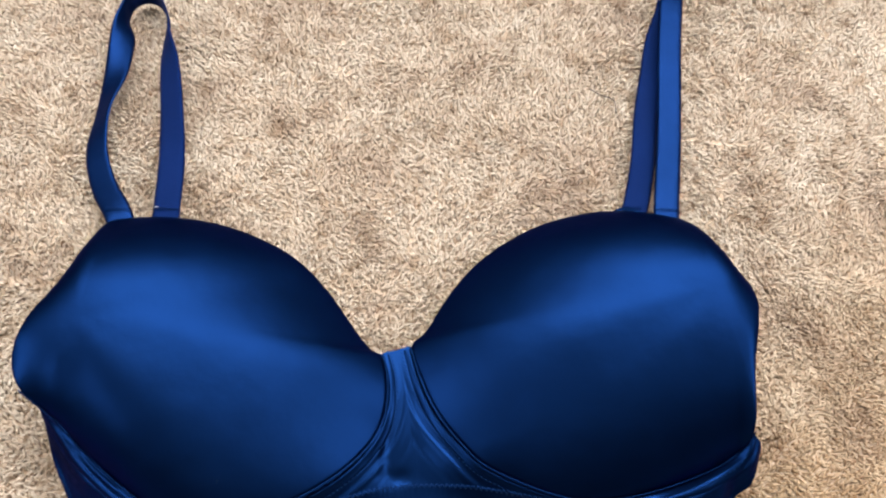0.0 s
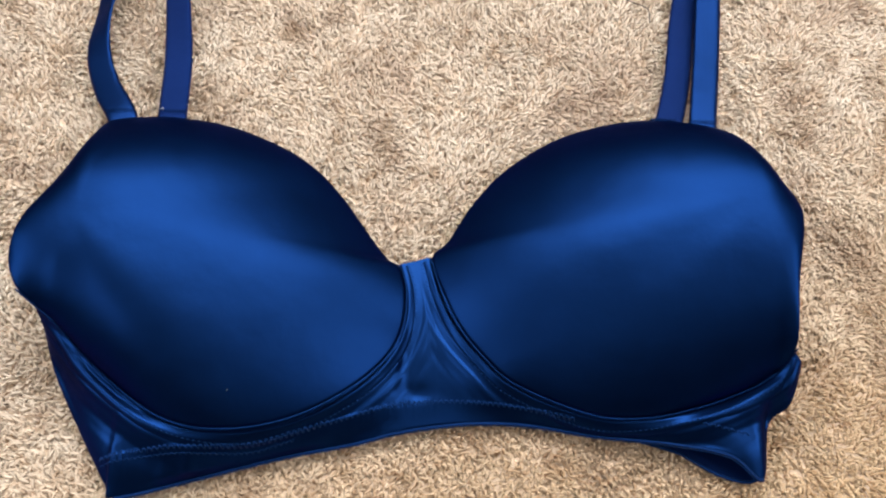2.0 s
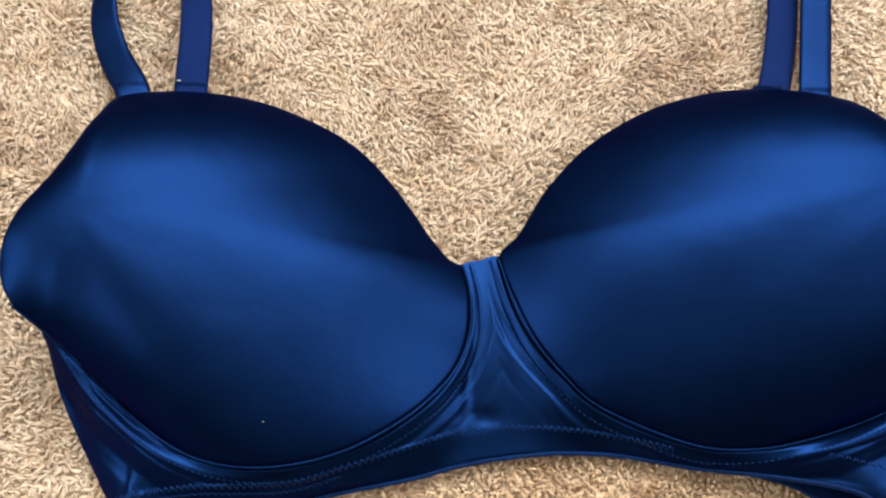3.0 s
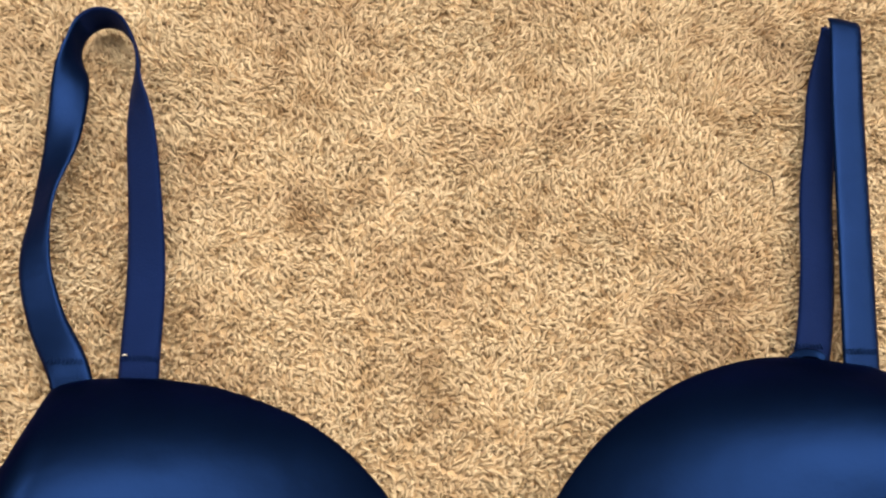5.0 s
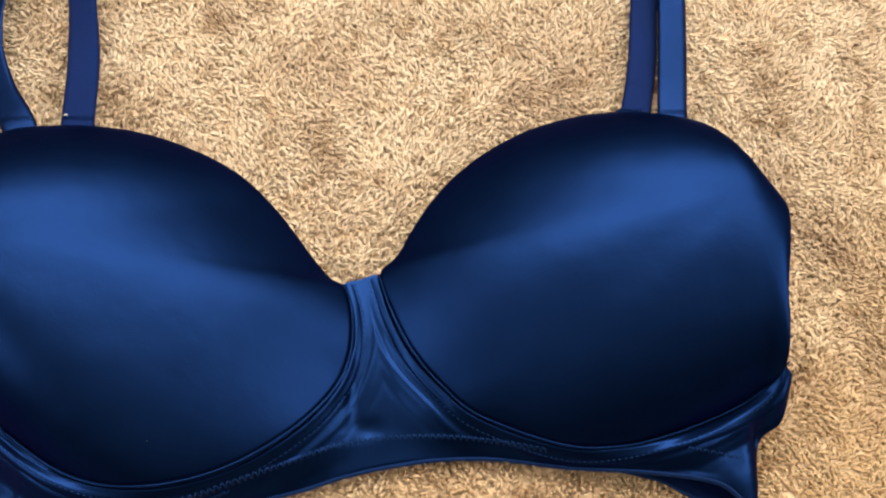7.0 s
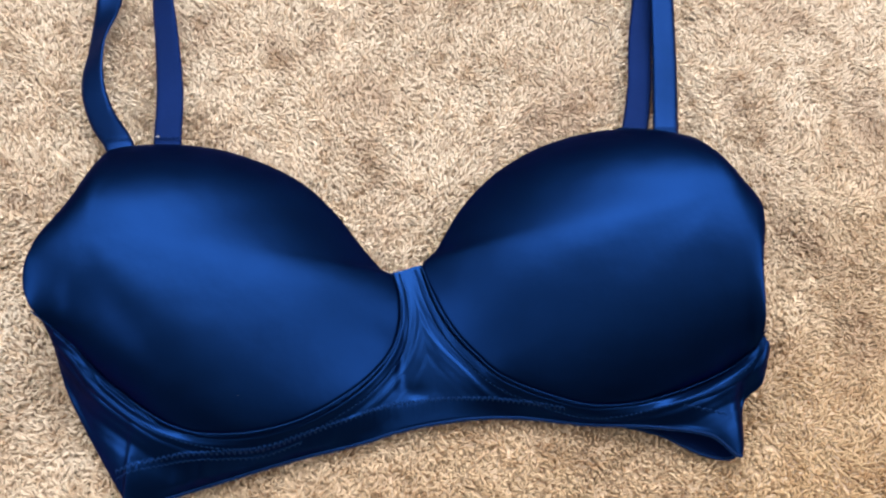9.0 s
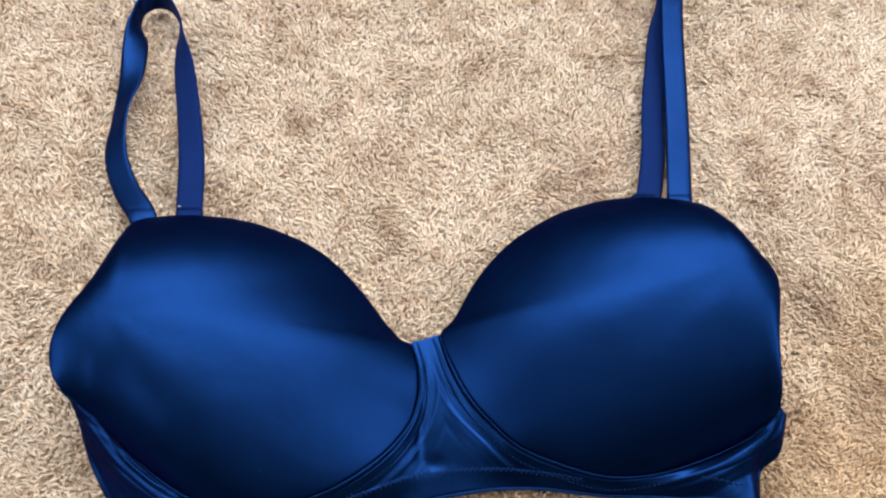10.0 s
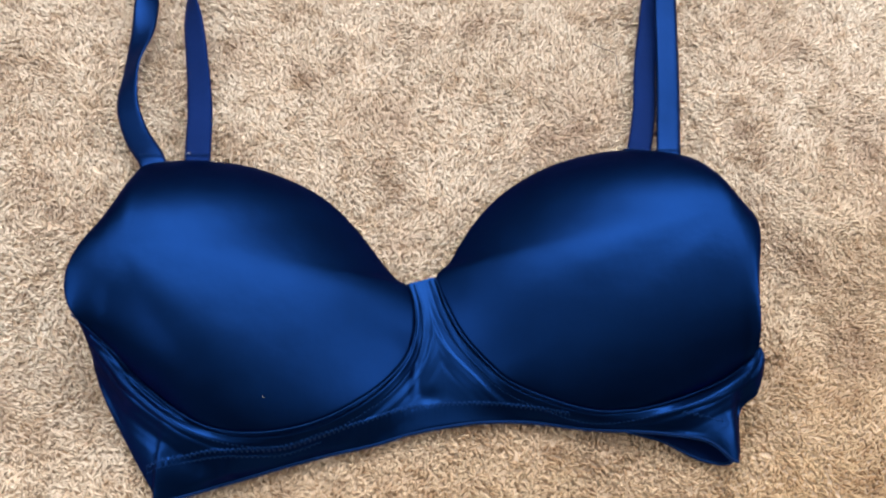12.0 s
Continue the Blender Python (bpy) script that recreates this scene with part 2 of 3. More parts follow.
def carpet_pile(x0, x1, y0, y1, pitch):
    rng = np.random.default_rng(7)
    gx, gy = np.meshgrid(np.arange(x0, x1, pitch), np.arange(y0, y1, pitch))
    n = gx.size
    x = gx.ravel() + rng.uniform(-0.6, 0.6, n) * pitch
    y = gy.ravel() + rng.uniform(-0.6, 0.6, n) * pitch
    way = 4.0 * lattice(rng, x, y, 0.05) + 2.0 * lattice(rng, x, y, 0.018) + 1.5 * lattice(rng, x, y, 0.006) + rng.normal(0, 0.85, n)
    lean = np.clip(0.66 + 0.32 * lattice(rng, x, y, 0.03) + 0.2 * lattice(rng, x, y, 0.007) + rng.normal(0, 0.22, n), 0.1, 1.4)
    long = 0.0042 * np.clip(1 + rng.normal(0, 0.22, n), 0.45, 1.5) * (1 + 0.12 * lattice(rng, x, y, 0.04))
    thick = 0.00060 * np.clip(1 + rng.normal(0, 0.3, n), 0.4, 1.9)
    root = np.stack([x, y, rng.normal(-0.0038, 0.0004, n) - 0.0016 * np.clip(-lattice(rng, x, y, 0.0045) - 0.45, 0, 1)], 1)
    hx, hy = np.cos(way), np.sin(way)
    levels = []
    for s, bend, fat in ((0.0, 0.35, 1.0), (0.55, 0.75, 1.12), (1.0, 1.05, 0.5)):
        a = lean * bend
        centre = root + (long * s)[:, None] * np.stack([hx * np.sin(a), hy * np.sin(a), np.cos(a)], 1)
        side = np.stack([-hy, hx, np.zeros(n)], 1)
        up = np.stack([-hx * np.cos(a), -hy * np.cos(a), np.sin(a)], 1)
        spin = rng.uniform(0, 6.28, n) if s == 0 else spin + rng.normal(0.6, 0.3, n)
        for k in range(3):
            c = spin + k * 2.0944
            levels.append(centre + (thick * fat)[:, None] * (np.cos(c)[:, None] * side + np.sin(c)[:, None] * up))
    co = np.stack(levels, 1).reshape(-1, 3)
    quads = []
    for lev in (0, 3):
        for k in range(3):
            j = (k + 1) % 3
            quads.append((lev + k, lev + j, lev + 3 + j, lev + 3 + k))
    per = np.concatenate([np.array(quads).ravel(), [6, 7, 8]])
    loops = (np.arange(n)[:, None] * 9 + per[None]).ravel()
    sizes = np.tile([4] * 6 + [3], n)
    starts = np.r_[0, np.cumsum(sizes)[:-1]]
    data = bpy.data.meshes.new("carpet_pile")
    data.vertices.add(len(co))
    data.vertices.foreach_set("co", co.ravel().astype(np.float32))
    data.loops.add(len(loops))
    data.loops.foreach_set("vertex_index", loops.astype(np.int32))
    data.polygons.add(len(sizes))
    data.polygons.foreach_set("loop_start", starts.astype(np.int32))
    data.polygons.foreach_set("use_smooth", np.ones(len(sizes), bool))
    data.update(calc_edges=True)
    data.validate()
    data.materials.append(PILE)
    return tagged(new("carpet_pile", data), "beige shaggy cut-pile carpet with browner scuffed patches", "carpet", kind="stuff")


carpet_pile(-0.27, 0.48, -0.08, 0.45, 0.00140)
bm = bmesh.new()
box(bm, -0.273, 0.483, -0.083, 0.453, -0.0085, -0.0037)
tagged(part("pile_base", bm, UNDER, smooth=False), "dense tan yarn feet at the base of the pile", "carpet", kind="structure")


# ---- the garment ----
bra = tagged(new("bra"), "navy blue satin padded bra lying cups up on beige carpet", "bra")

# outlines: seam under the cup, outer side, neckline (cm, with height)
CUP_WEST = cm((5.35, 12.4, 1.5), (5.65, 11.1, 1.8), (5.6, 9.6, 1.7), (5.0, 8.1, 1.9), (3.4, 6.48, 2.4), (0.96, 5.11, 2.8), (-1.75, 4.6, 3.0), (-4.3, 5.1, 2.7), (-6.9, 6.9, 2.7),
              (-8.68, 8.64, 3.9), (-9.92, 9.66, 5.0), (-10.40, 11.04, 5.3), (-10.07, 12.61, 5.5), (-9.24, 14.72, 4.8), (-8.64, 18.12, 2.5), (-8.2, 19.1, 2.1), (-5.9, 19.35, 2.1), (-3.1, 19.05, 2.1),
              (-0.6, 18.2, 1.9), (1.2, 17.1, 1.8), (2.7, 15.6, 1.5), (4.2, 13.5, 1.4), (4.95, 12.6, 1.4))
CUP_EAST = cm((6.85, 12.8, 1.5), (7.35, 11.1, 1.8), (8.1, 9.5, 1.9), (9.2, 8.1, 1.9), (10.6, 6.9, 1.9), (13.7, 5.7, 1.9), (15.9, 5.55, 1.9), (17.9, 5.9, 1.9), (20.1, 6.6, 2.0), (21.72, 7.38, 2.5),
              (22.17, 8.17, 4.2), (22.20, 10.75, 5.3), (22.75, 13.40, 5.4), (22.80, 14.70, 5.0), (22.45, 15.90, 4.3), (21.72, 17.75, 2.9), (21.05, 19.65, 1.7), (19.6, 20.1, 1.6), (16.8, 20.3, 1.6),
              (14.4, 19.8, 1.6), (12.4, 18.9, 1.6), (10.4, 17.5, 1.5), (8.8, 15.7, 1.4), (7.6, 13.7, 1.4))


def smooth_loop(loop, keep):
    """The closed line with only its slow waves kept."""
    f = np.fft.fft(loop, axis=0)
    f[keep + 1:len(loop) - keep] = 0
    return np.real(np.fft.ifft(f, axis=0))


def cup(outline, centre, height, outward):
    """A moulded shell: full and steep towards the side and the wire, flatter towards the neckline and the gore, with a rolled rim and an inner face."""
    rim = even(curve_points(outline, 12, True), 176, True)
    slow = smooth_loop(rim, 5)
    c = np.array([*centre, 0.0])
    rows = []
    for r in np.r_[np.linspace(0.02, 0.9, 34), np.linspace(0.92, 1, 9)]:
        w = r ** 4
        ring = slow * (1 - w) + rim * w
        row = []
        for p, q in zip(ring, slow):
            d = (q - c)[:2]
            d = d / np.linalg.norm(d)
            out, up = (1 + d[0] * outward) / 2, (1 + d[1]) / 2
            cone = max(0.0, 1 - out * 1.6) * (1 - up) ** 0.5
            flat = max(0.0, out - 0.45) * max(0.0, up - 0.35) * 2.8
            power = 2.4 + 0.3 * out + 0.2 * (1 - up) - 1.1 * cone + 1.1 * flat
            edge = 0.74 + 0.16 * out - 0.12 * (1 - up) + 0.34 * cone
            f = (1 - r ** power) ** edge
            row.append(Vector((c[0] + (p[0] - c[0]) * r, c[1] + (p[1] - c[1]) * r, p[2] + (height - p[2]) * f)))
        rows.append(row)
    for inward, drop in ((0.004, 0.0015), (0.012, 0.0032), (0.028, 0.0036)):
        rows.append([Vector((c[0] + (p[0] - c[0]) * (1 - inward), c[1] + (p[1] - c[1]) * (1 - inward), p[2] - drop)) for p in rim])
    rows.append([Vector((c[0] + (p[0] - c[0]) * 0.94, c[1] + (p[1] - c[1]) * 0.94, 0.004)) for p in rim])
    for r in (0.85, 0.6, 0.3, 0.05):
        rows.append([Vector((c[0] + (p[0] - c[0]) * r, c[1] + (p[1] - c[1]) * r, 0.004 + (height - 0.014) * (1 - r ** 2) * 0.9)) for p in rim])
    bm = bmesh.new()
    vs = grid_mesh(bm, rows, True)
    bm.faces.new(vs[0])
    bm.faces.new(list(reversed(vs[-1])))
    tree = BVHTree.FromBMesh(bm)
    return tree, part("cup", bm, CUP_SATIN, bra, "smooth moulded navy satin cup")


west_tree, cup_west = cup(CUP_WEST, (-0.078, 0.127), 0.0580, -1)
east_tree, cup_east = cup(CUP_EAST, (0.207, 0.145), 0.0585, 1)

# the cradle: from the wire seam (upper line) to the hem (lower line), wing to wing
UPPER = cm((-9.6, 10.4, 3.4), (-9.0, 9.6, 2.5), (-8.2, 8.7, 2.2), (-7.3, 7.0, 2.0), (-6.4, 6.25, 2.05), (-5.5, 5.7, 2.2), (-2.7, 5.0, 2.5), (0.9, 5.5, 2.3), (4.0, 7.25, 1.8), (5.5, 9.6, 1.5), (5.32, 12.2, 1.25), (5.45, 12.55, 1.2), (6.1, 12.72, 1.2),
           (6.7, 12.9, 1.2), (6.95, 12.6, 1.25), (8.3, 9.6, 1.5), (10.6, 7.1, 1.6), (13.7, 6.0, 1.6), (17.0, 6.0, 1.6), (19.3, 6.4, 1.6), (20.5, 6.9, 1.8), (21.2, 7.7, 2.1), (21.7, 8.2, 2.7), (22.0, 8.8, 3.2))
LOWER = cm((-10.5, 10.2, 2.6), (-10.2, 9.2, 1.3), (-9.6, 7.3, 0.7), (-8.3, 5.0, 0.6), (-6.8, 2.6, 0.5), (-6.3, 2.0, 0.5), (-2.9, 2.85, 0.5), (0.7, 3.8, 0.5), (3.6, 4.4, 0.5), (5.0, 4.8, 0.5), (6.0, 5.02, 0.5), (6.4, 5.1, 0.5), (6.8, 5.16, 0.5),
           (7.2, 5.22, 0.5), (7.7, 5.28, 0.5), (9.0, 5.4, 0.5), (11.3, 5.35, 0.5), (14.2, 4.9, 0.7), (17.4, 4.55, 1.2), (19.9, 4.05, 1.4), (21.45, 3.15, 0.9), (21.95, 5.5, 1.0), (22.65, 6.25, 1.9), (23.05, 7.75, 2.6))
upper, lower = curve_points(UPPER, 30), curve_points(LOWER, 30)

ZIGZAG = cm((-7.0, 3.5, 0), (-5.7, 3.75, 0), (-4.0, 3.95, 0), (-2.3, 4.0, 0), (-0.6, 4.15, 0), (1.2, 4.7, 0), (3.3, 5.4, 0), (5.4, 6.1, 0), (7.5, 6.3, 0), (9.6, 6.2, 0), (11.5, 5.9, 0), (13.3, 5.5, 0))
ZIG_X, ZIG_Y = [p[0] for p in ZIGZAG], [p[1] for p in ZIGZAG]
SEAM_WEST, SEAM_EAST = even(curve_points(CUP_WEST[:11], 12), 150), even(curve_points(CUP_EAST[:11], 12), 150)


def cradle():
    rows = []
    n = 56
    for k in range(n + 1):
        v = (k / n) ** 1.35
        row = []
        for a, b in zip(upper, lower):
            p = a + (b - a) * v
            width = np.linalg.norm(b[:2] - a[:2])
            calm = min(1, width / 0.022)
            d = min(np.min(np.hypot(SEAM_WEST[:, 0] - p[0], SEAM_WEST[:, 1] - p[1])), np.min(np.hypot(SEAM_EAST[:, 0] - p[0], SEAM_EAST[:, 1] - p[1])))
            puff = 0.0030 * math.sin(math.pi * v) * calm
            fold = 0.0005 * noise.noise(Vector((p[0] * 55, p[1] * 50, 3)))
            near = math.exp(-d / 0.008)
            fold += near * 0.0009 * math.sin(6.28 * d / 0.0085 + 2.2 * noise.noise(Vector((p[0] * 18, p[1] * 18, 5))))
            fold += near * 0.0006 * math.sin(6.28 * d / 0.0040 + 3 * noise.noise(Vector((p[0] * 25, p[1] * 25, 9))))
            below = np.interp(p[0], ZIG_X, ZIG_Y) - p[1]
            if below > -0.0006 and p[0] < 0.14:
                fold = 0.3 * fold + 0.0005 + 0.0006 * noise.noise(Vector((p[0] * 90, p[1] * 30, 4))) + 0.0005 * math.exp(-max(0, below) / 0.004) * noise.noise(Vector((p[0] * 620, 2, 7)))
            fold *= calm
            # the channel stands up as a soft roll towards both wings, with a slack valley below it
            wing = min(1, max(0, -p[0] - 0.005) / 0.04) if p[0] < 0.06 else min(1, max(0, p[0] - 0.145) / 0.04)
            roll = wing * calm * (0.0030 * math.exp(-((d - 0.0065) / 0.0042) ** 2) - 0.0013 * math.exp(-((d - 0.0165) / 0.005) ** 2))
            band = 0.0
            if below > 0 and p[0] < 0.14:
                lift = 0.6 * math.exp(-((p[0] + 0.032) / 0.017) ** 2) + 0.5 * math.exp(-((p[0] - 0.012) / 0.016) ** 2) - 0.1
                band = lift * min(below, 0.011) * (0.8 + 0.5 * noise.noise(Vector((p[0] * 140, p[1] * 60, 8))))
            fold += (roll + band) / max(0.35, math.sin(math.pi * min(1, v * 1.02)))
            dimple = -0.0022 * math.exp(-((p[0] - 0.063) / 0.006) ** 2 - ((p[1] - 0.0665) / 0.003) ** 2)
            row.append(Vector((p[0], p[1], p[2] + puff + (fold + dimple) * math.sin(math.pi * min(1, v * 1.02)))))
        rows.append(row)
    # turned under at the hem
    rows.append([Vector((p[0], p[1] + 0.0015, p[2] - 0.002)) for p in lower])
    rows.append([Vector((p[0] * 0.98 + 0.001, p[1] + 0.007, p[2] - 0.003)) for p in lower])
    bm = bmesh.new()
    grid_mesh(bm, rows)
    tree = BVHTree.FromBMesh(bm)
    return tree, part("cradle", bm, BAND_SATIN, bra, "navy satin cradle and centre gore with soft puckers")


cradle_tree, cradle_part = cradle()
LAYERS = [cradle_tree]


def on_cradle(x, y, lift=0.0):
    hits = [t.ray_cast(Vector((x, y, 0.2)), Vector((0, 0, -1)))[0] for t in LAYERS]
    return Vector((x, y, max([h.z for h in hits if h] or [0.008]) + lift))



def ribbon(name, path, width, thick, mat, label="", count=120, parent=bra, back=None):
    """A band along path rows (x, y, z, roll in degrees), with rounded edges."""
    line = even(curve_points(path, 12), count)
    rows = []
    for i, p in enumerate(line):
        t = Vector(line[min(i + 1, count - 1)][:3] - line[max(i - 1, 0)][:3]).normalized()
        side = Vector((t.y, -t.x, 0))
        side = side.normalized() if side.length > 1e-4 else Vector((1, 0, 0))
        side = Matrix.Rotation(radians(p[3]), 3, t) @ side
        up = side.cross(t)
        c = Vector(p[:3])
        ring = []
        for k in range(11):
            u = k / 10 * 2 - 1
            ring.append(c + side * (u * width / 2) + up * (thick / 2 * (1 - abs(u) ** 6) ** 0.5))
        for k in range(9, 0, -1):
            u = k / 10 * 2 - 1
            ring.append(c + side * (u * width / 2) + up * (-thick / 2 * (1 - abs(u) ** 6) ** 0.5))
        rows.append(ring)
    bm = bmesh.new()
    vs = grid_mesh(bm, rows, True)
    bm.faces.new(vs[0])
    bm.faces.new(vs[-1])
    if back:
        # the strip shows its matte back past the turn
        bm.faces.ensure_lookup_table()
        for k, f in enumerate(bm.faces):
            f.material_index = int(k // 20 > back * count)
    ob = part(name, bm, mat, parent, label)
    if back:
        ob.data.materials.append(STRAP_BACK)
    return ob


def deg(rows):
    return [(x / 100, y / 100, z / 100, r) for x, y, z, r in rows]


STRAP_WEST = deg([(-7.9, 18.6, 1.3, 0), (-8.35, 19.9, 1.4, 0), (-9.45, 21.7, 1.0, -12), (-10.2, 23.9, 0.9, -22), (-10.2, 26.4, 0.95, -38), (-9.85, 28.8, 1.0, -8), (-9.85, 31.2, 1.0, 26),
                  (-10.0, 32.9, 0.9, 78), (-9.8, 34.0, 0.85, 86), (-9.1, 34.5, 0.85, 86), (-8.2, 34.2, 0.85, 86), (-7.5, 32.9, 0.9, 86), (-7.35, 31.4, 1.0, 62), (-7.0, 29.4, 0.85, 28),
                  (-6.47, 26.0, 0.8, 14), (-6.12, 23.1, 0.9, 0), (-5.95, 20.1, 1.2, 0), (-5.9, 18.8, 1.1, 0)])
STRAP_EAST = deg([(20.3, 18.9, 1.3, 0), (20.4, 20.4, 1.4, 0), (21.1, 24.8, 1.2, 0), (21.5, 27.9, 1.2, 0), (21.9, 31.7, 1.4, 0), (22.3, 34.6, 1.5, 0), (22.42, 35.3, 1.3, 0)])
STRAP_EAST_BACK = deg([(22.42, 35.3, 0.75, 0), (22.3, 34.6, 0.5, 0), (21.4, 32.2, 0.5, 0), (20.9, 30.0, 0.5, 0), (20.25, 27.2, 0.5, 0), (19.7, 23.9, 0.6, 0), (18.95, 21.1, 0.9, 0), (18.3, 19.4, 1.0, 0)])
strap_west = ribbon("strap", STRAP_WEST, 0.0140, 0.0014, STRAP_SATIN, "looped navy satin strap twisted on its edge", 200, back=0.47)
strap_east = ribbon("strap", STRAP_EAST, 0.0140, 0.0014, STRAP_SATIN, "flat folded navy satin strap")
strap_back = ribbon("strap", STRAP_EAST_BACK, 0.0140, 0.0014, STRAP_BACK, "matte navy back of the folded strap")


# ---- seams and trim ----
def offset_line(points, centre, out, count, tuck=True):
    """A line outside the cup's seam by a distance in plan."""
    line = even(curve_points(points, 12), count)
    c = np.array(centre)
    rows = []
    for i, p in enumerate(line):
        t = line[min(i + 1, count - 1)][:2] - line[max(i - 1, 0)][:2]
        nrm = np.array([t[1], -t[0]]) / np.linalg.norm(t)
        if np.dot(nrm, p[:2] - c) < 0:
            nrm = -nrm
        reach = out if not tuck else out - (out + 0.003) * max(0.0, (i / count - 0.88) / 0.12) ** 1.5
        rows.append(np.array([p[0] + nrm[0] * reach, p[1] + nrm[1] * reach, p[2]]))
    return np.array(rows)


def dashes(bm, line, length, gap, radius, lift):
    """Running stitches along a line on the cradle."""
    run = np.r_[0, np.cumsum(np.linalg.norm(np.diff(line[:, :2], axis=0), axis=1))]
    s = 0.0
    while s + length < run[-1]:
        pts = []
        for q, up in ((s, -0.0003), (s + length / 2, lift), (s + length, -0.0003)):
            pts.append(on_cradle(np.interp(q, run, line[:, 0]), np.interp(q, run, line[:, 1]), up))
        tube(bm, pts, radius, 4)
        s += length + gap


def casing(outline, centre):
    """The padded channel that follows the wire on the cradle: wider and fuller towards the wing, sewn down along its outer edge."""
    count, across = 150, 12
    near, far = offset_line(outline, centre, 0.0004, count, False), offset_line(outline, centre, 0.0054, count, False)
    rows = []
    for i, (a, b) in enumerate(zip(near, far)):
        full = np.interp(i / count, (0, 0.3, 0.6, 0.85, 1), (0.75, 1.0, 1.35, 1.6, 0.9))
        row = []
        for k in range(across + 1):
            u = k / across
            q = a + (b - a) * full * u
            h = cradle_tree.ray_cast(Vector((q[0], q[1], 0.2)), Vector((0, 0, -1)))[0]
            z = h.z if h else (row[-1].z if row else a[2] - 0.003)
            row.append(Vector((q[0], q[1], z + 0.0011 * full * max(0.0, 1 - (2 * u - 1) ** 4) - 0.0001)))
        rows.append(row)
    # the cloth spans small dips along its length
    for k in range(across + 1):
        heights = np.array([row[k].z for row in rows])
        calm = np.convolve(np.pad(heights, 6, mode="edge"), np.ones(13) / 13, mode="valid")
        for row, z in zip(rows, calm):
            row[k].z = z
    bm = bmesh.new()
    grid_mesh(bm, rows)
    LAYERS.append(BVHTree.FromBMesh(bm))
    part("wire_casing", bm, BAND_SATIN, bra, "padded satin channel over the underwire")


WEST_C, EAST_C = (-0.02, 0.12), (0.155, 0.125)
for outline, centre in ((CUP_WEST[:11], WEST_C), (CUP_EAST[:11], EAST_C)):
    casing(outline, centre)
    bm = bmesh.new()
    edge = offset_line(outline, centre, 0.0006, 120, False)
    tube(bm, [Vector((p[0], p[1], p[2] + 0.0004)) for p in edge], 0.00035, 6)
    part("piping", bm, BAND_SATIN, bra)
    bm = bmesh.new()
    dashes(bm, offset_line(outline, centre, 0.0050, 200), 0.0014, 0.0008, 0.00022, 0.0004)
    part("stitching", bm, THREAD, bra, "small running stitches along the channel")

# zigzag seam where the elastic joins the cradle
ZIGZAG_EAST = cm((18.6, 5.35, 0), (19.8, 5.15, 0), (20.9, 4.95, 0))


def zigzag(bm, points, pitch, reach, radius):
    line = even(curve_points(points, 12), 400)
    run = np.r_[0, np.cumsum(np.linalg.norm(np.diff(line[:, :2], axis=0), axis=1))]
    n = int(run[-1] / pitch)
    for i in range(n):
        ends = []
        for k in (0, 1):
            q = (i + 0.75 * k) * pitch
            x, y = np.interp(q, run, line[:, 0]), np.interp(q, run, line[:, 1])
            side = reach * (1 if (i + k) % 2 else -1)
            ends.append((x - side * 0.3, y + side))
        mid = ((ends[0][0] + ends[1][0]) / 2, (ends[0][1] + ends[1][1]) / 2)
        tube(bm, [on_cradle(*ends[0], -0.0002), on_cradle(*mid, 0.0005), on_cradle(*ends[1], -0.0002)], radius, 4)


bm = bmesh.new()
zigzag(bm, ZIGZAG, 0.0012, 0.0009, 0.00024)
zigzag(bm, [(x, y - 0.0026, z) for x, y, z in ZIGZAG[:6]], 0.0012, 0.0004, 0.00018)
part("zigzag_seam", bm, THREAD, bra, "zigzag stitching where elastic meets satin")
bm = bmesh.new()
zigzag(bm, ZIGZAG_EAST, 0.0016, 0.0007, 0.00024)
part("zigzag_seam", bm, THREAD, bra, "zigzag stitching where elastic meets satin")

# hem: a thin elastic edge with fine loops
hem = even(lower[5 * 30:20 * 30 + 1], 260)
bm = bmesh.new()
tube(bm, [Vector((p[0], p[1], p[2] + 0.0002)) for p in hem], 0.0008, 6)
part("hem_elastic", bm, TRIM, bra, "narrow picot elastic along the hem")
bm = bmesh.new()
rng = random.Random(3)
for a, b in zip(hem[:-1:1], hem[1::1]):
    d = Vector(b - a).normalized()
    out = Vector((d.y, -d.x, 0))
    m = Vector((a + b) / 2) + out * 0.0011
    tube(bm, [Vector(a) + out * 0.0003, m + Vector((0, 0, rng.uniform(-0.0003, 0.0004))), Vector(b) + out * 0.0003], 0.00022, 4)
part("picot_edge", bm, THREAD, bra, "tiny thread loops on the hem edge")

# the wing behind, folded under at the east end and seen through the open hem
BACK_RIM = cm((16.3, 4.75, 0.45), (17.9, 4.3, 0.4), (18.9, 3.75, 0.4), (19.7, 3.35, 0.4), (20.6, 3.1, 0.4), (21.15, 3.1, 0.5), (21.3, 3.3, 0.9))
back = even(curve_points(BACK_RIM, 12), 60)
bm = bmesh.new()
rows = []
for k in range(7):
    v = k / 6
    rows.append([Vector((p[0] + 0.004 * v, p[1] + 0.026 * v, p[2] * (1 - v) + 0.0035 * v - 0.0004 * math.sin(3 * v))) for p in back])
rows += [[Vector((p.x, p.y, p.z - 0.0012)) for p in row] for row in reversed(rows)]
grid_mesh(bm, rows)
part("back_wing", bm, LINING, bra, "dark inner side of the folded back wing")
bm = bmesh.new()
tube(bm, [Vector(p) for p in back], 0.0008, 6)
part("hem_elastic", bm, TRIM, bra)

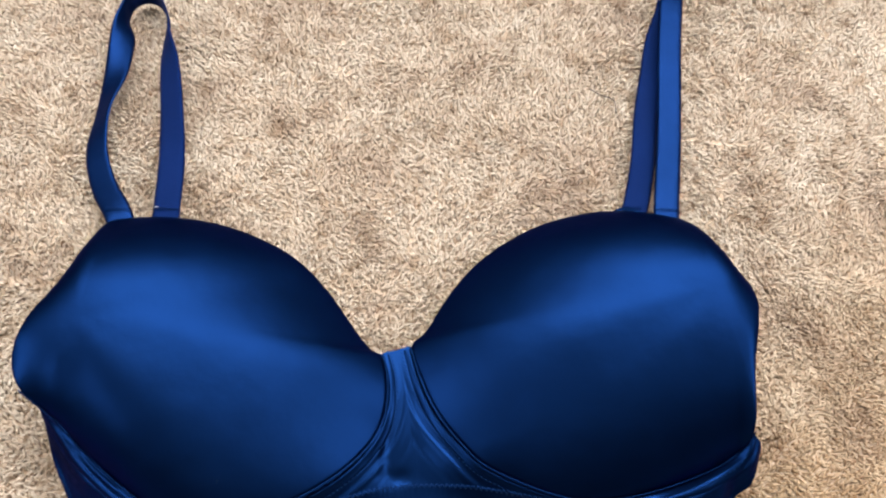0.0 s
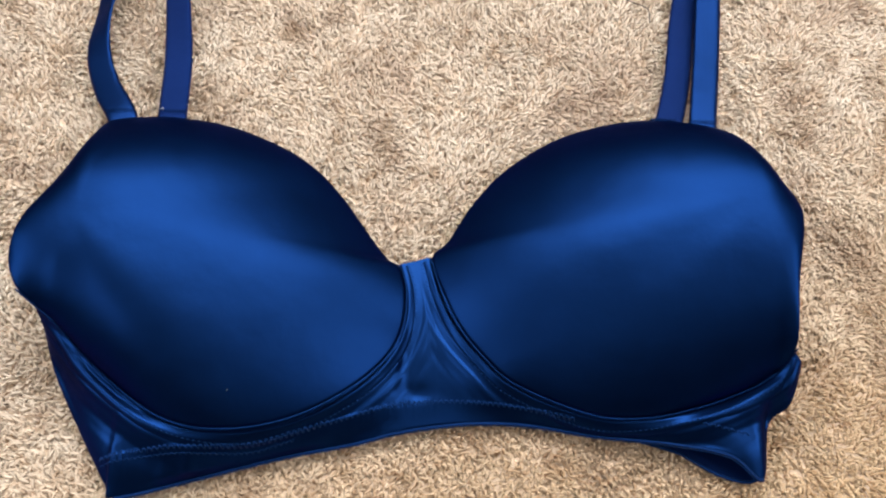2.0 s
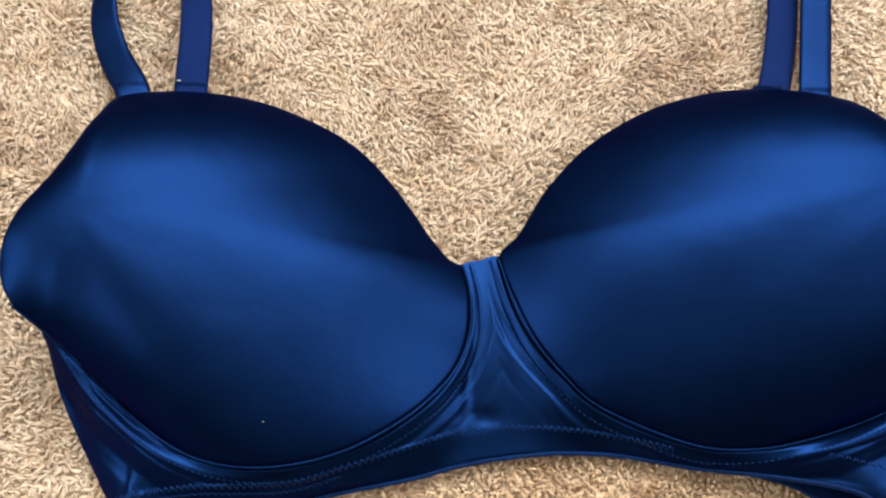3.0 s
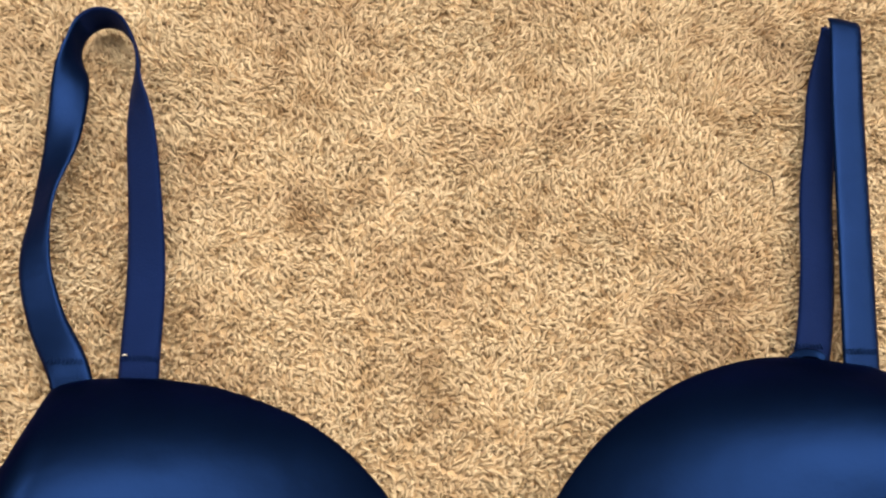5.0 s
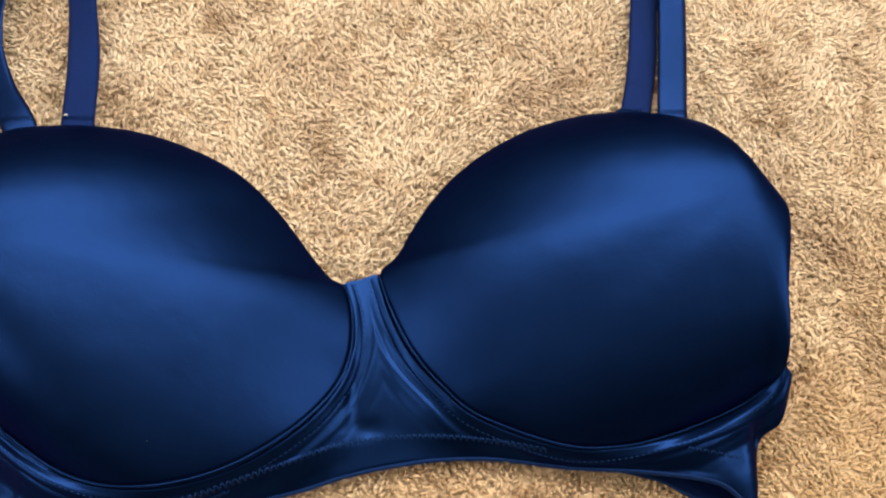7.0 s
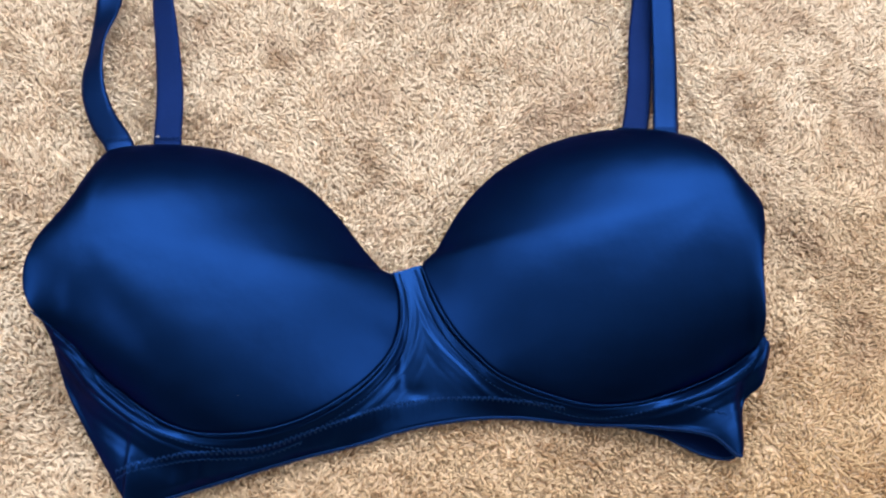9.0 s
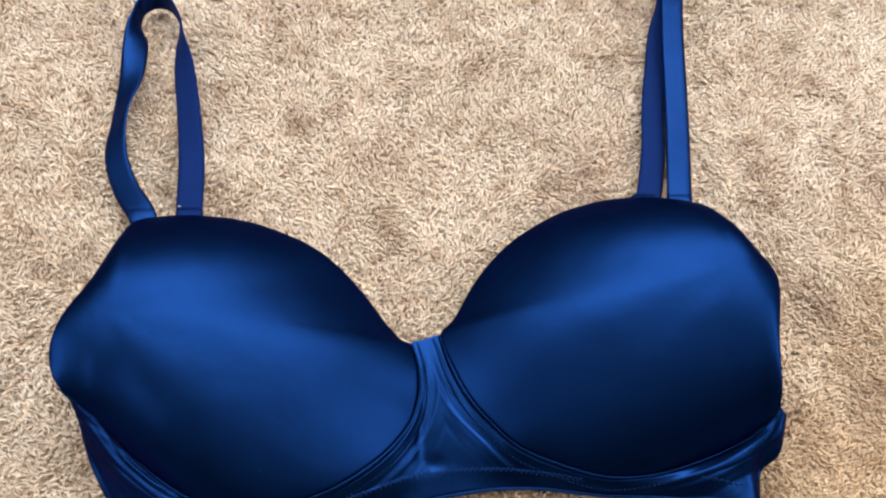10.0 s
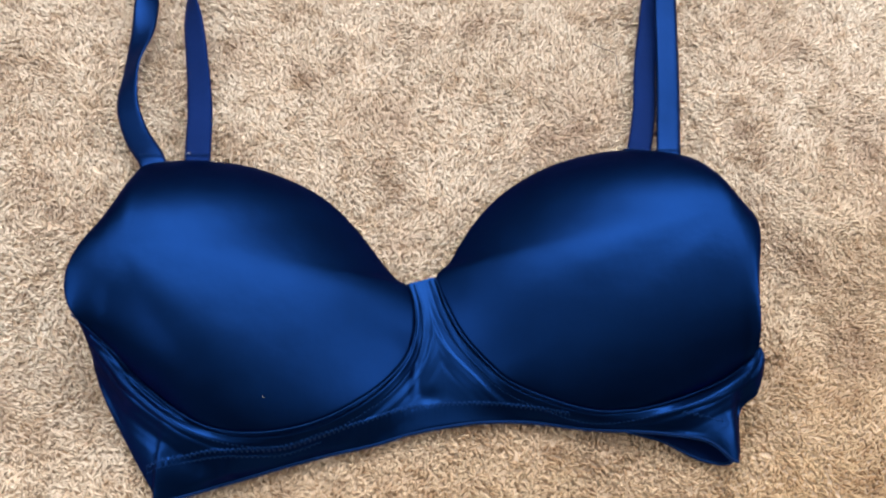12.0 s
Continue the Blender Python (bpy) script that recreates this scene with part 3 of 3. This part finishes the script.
# bar tacks where the straps are sewn to the cups
def bar_tack(x, y, z, width, mat, strap):
    bm = bmesh.new()
    line = [Vector((x - width / 2 + width * k / 18, y + (0.0011 if k % 2 else -0.0011), z + 0.0002)) for k in range(19)]
    tube(bm, line, 0.00025, 4)
    part("bar_tack", bm, mat, strap)


bar_tack(0.2035, 0.2055, 0.0150, 0.0125, STRAP_SATIN, strap_east)
bar_tack(0.1855, 0.2085, 0.0100, 0.0125, STRAP_SATIN, strap_back)
bar_tack(-0.0840, 0.2005, 0.0150, 0.0120, STRAP_SATIN, strap_west)
bar_tack(-0.0595, 0.2020, 0.0128, 0.0125, STRAP_SATIN, strap_west)
bm = bmesh.new()
tube(bm, [Vector((-0.0655, 0.2030, 0.0130)), Vector((-0.0645, 0.2033, 0.0135)), Vector((-0.0638, 0.2031, 0.0130))], 0.0002, 4)
part("loose_thread", bm, WHITE, bra, "short white thread end at the strap")

# ---- small things on the carpet and the cloth ----
bm = bmesh.new()
tube(bm, curve_points(cm((17.2, 28.9, 0.40), (17.7, 28.45, 0.52), (18.2, 28.3, 0.48), (18.5, 28.0, 0.50), (18.55, 27.3, 0.36)), 6), 0.00030, 5)
tagged(part("hair_strand", bm, HAIR), "short dark hair curled on beige carpet", "hair")
bm = bmesh.new()
tube(bm, curve_points(cm((5.2, 24.0, -0.04), (6.0, 24.2, 0.05), (6.9, 24.4, 0.08), (7.5, 24.8, 0.06), (7.8, 25.3, 0.09), (7.75, 25.7, 0.09), (8.2, 25.75, 0.05), (9.5, 25.6, -0.03)), 8), 0.00034, 6)
tagged(part("loose_yarn", bm, PILE), "loose beige yarn end lying curled on carpet", "yarn")

spot = west_tree.ray_cast(Vector((-0.014, 0.060, 0.2)), Vector((0, 0, -1)))[0]
bm = bmesh.new()
bmesh.ops.create_icosphere(bm, subdivisions=1, radius=0.00011, matrix=Matrix.Translation(spot) @ Matrix.Diagonal((1, 1.6, 0.7, 1)))
tagged(part("lint_speck", bm, WHITE), "tiny white lint speck on the satin cup", "lint")

ribbon("strap_tab", deg([(17.5, 20.15, 1.7, 0), (18.0, 20.45, 1.55, 0), (18.7, 20.5, 1.3, 0), (19.1, 20.3, 1.2, 0)]), 0.0035, 0.0012, BAND_SATIN, "small folded tab at the strap end", 24)
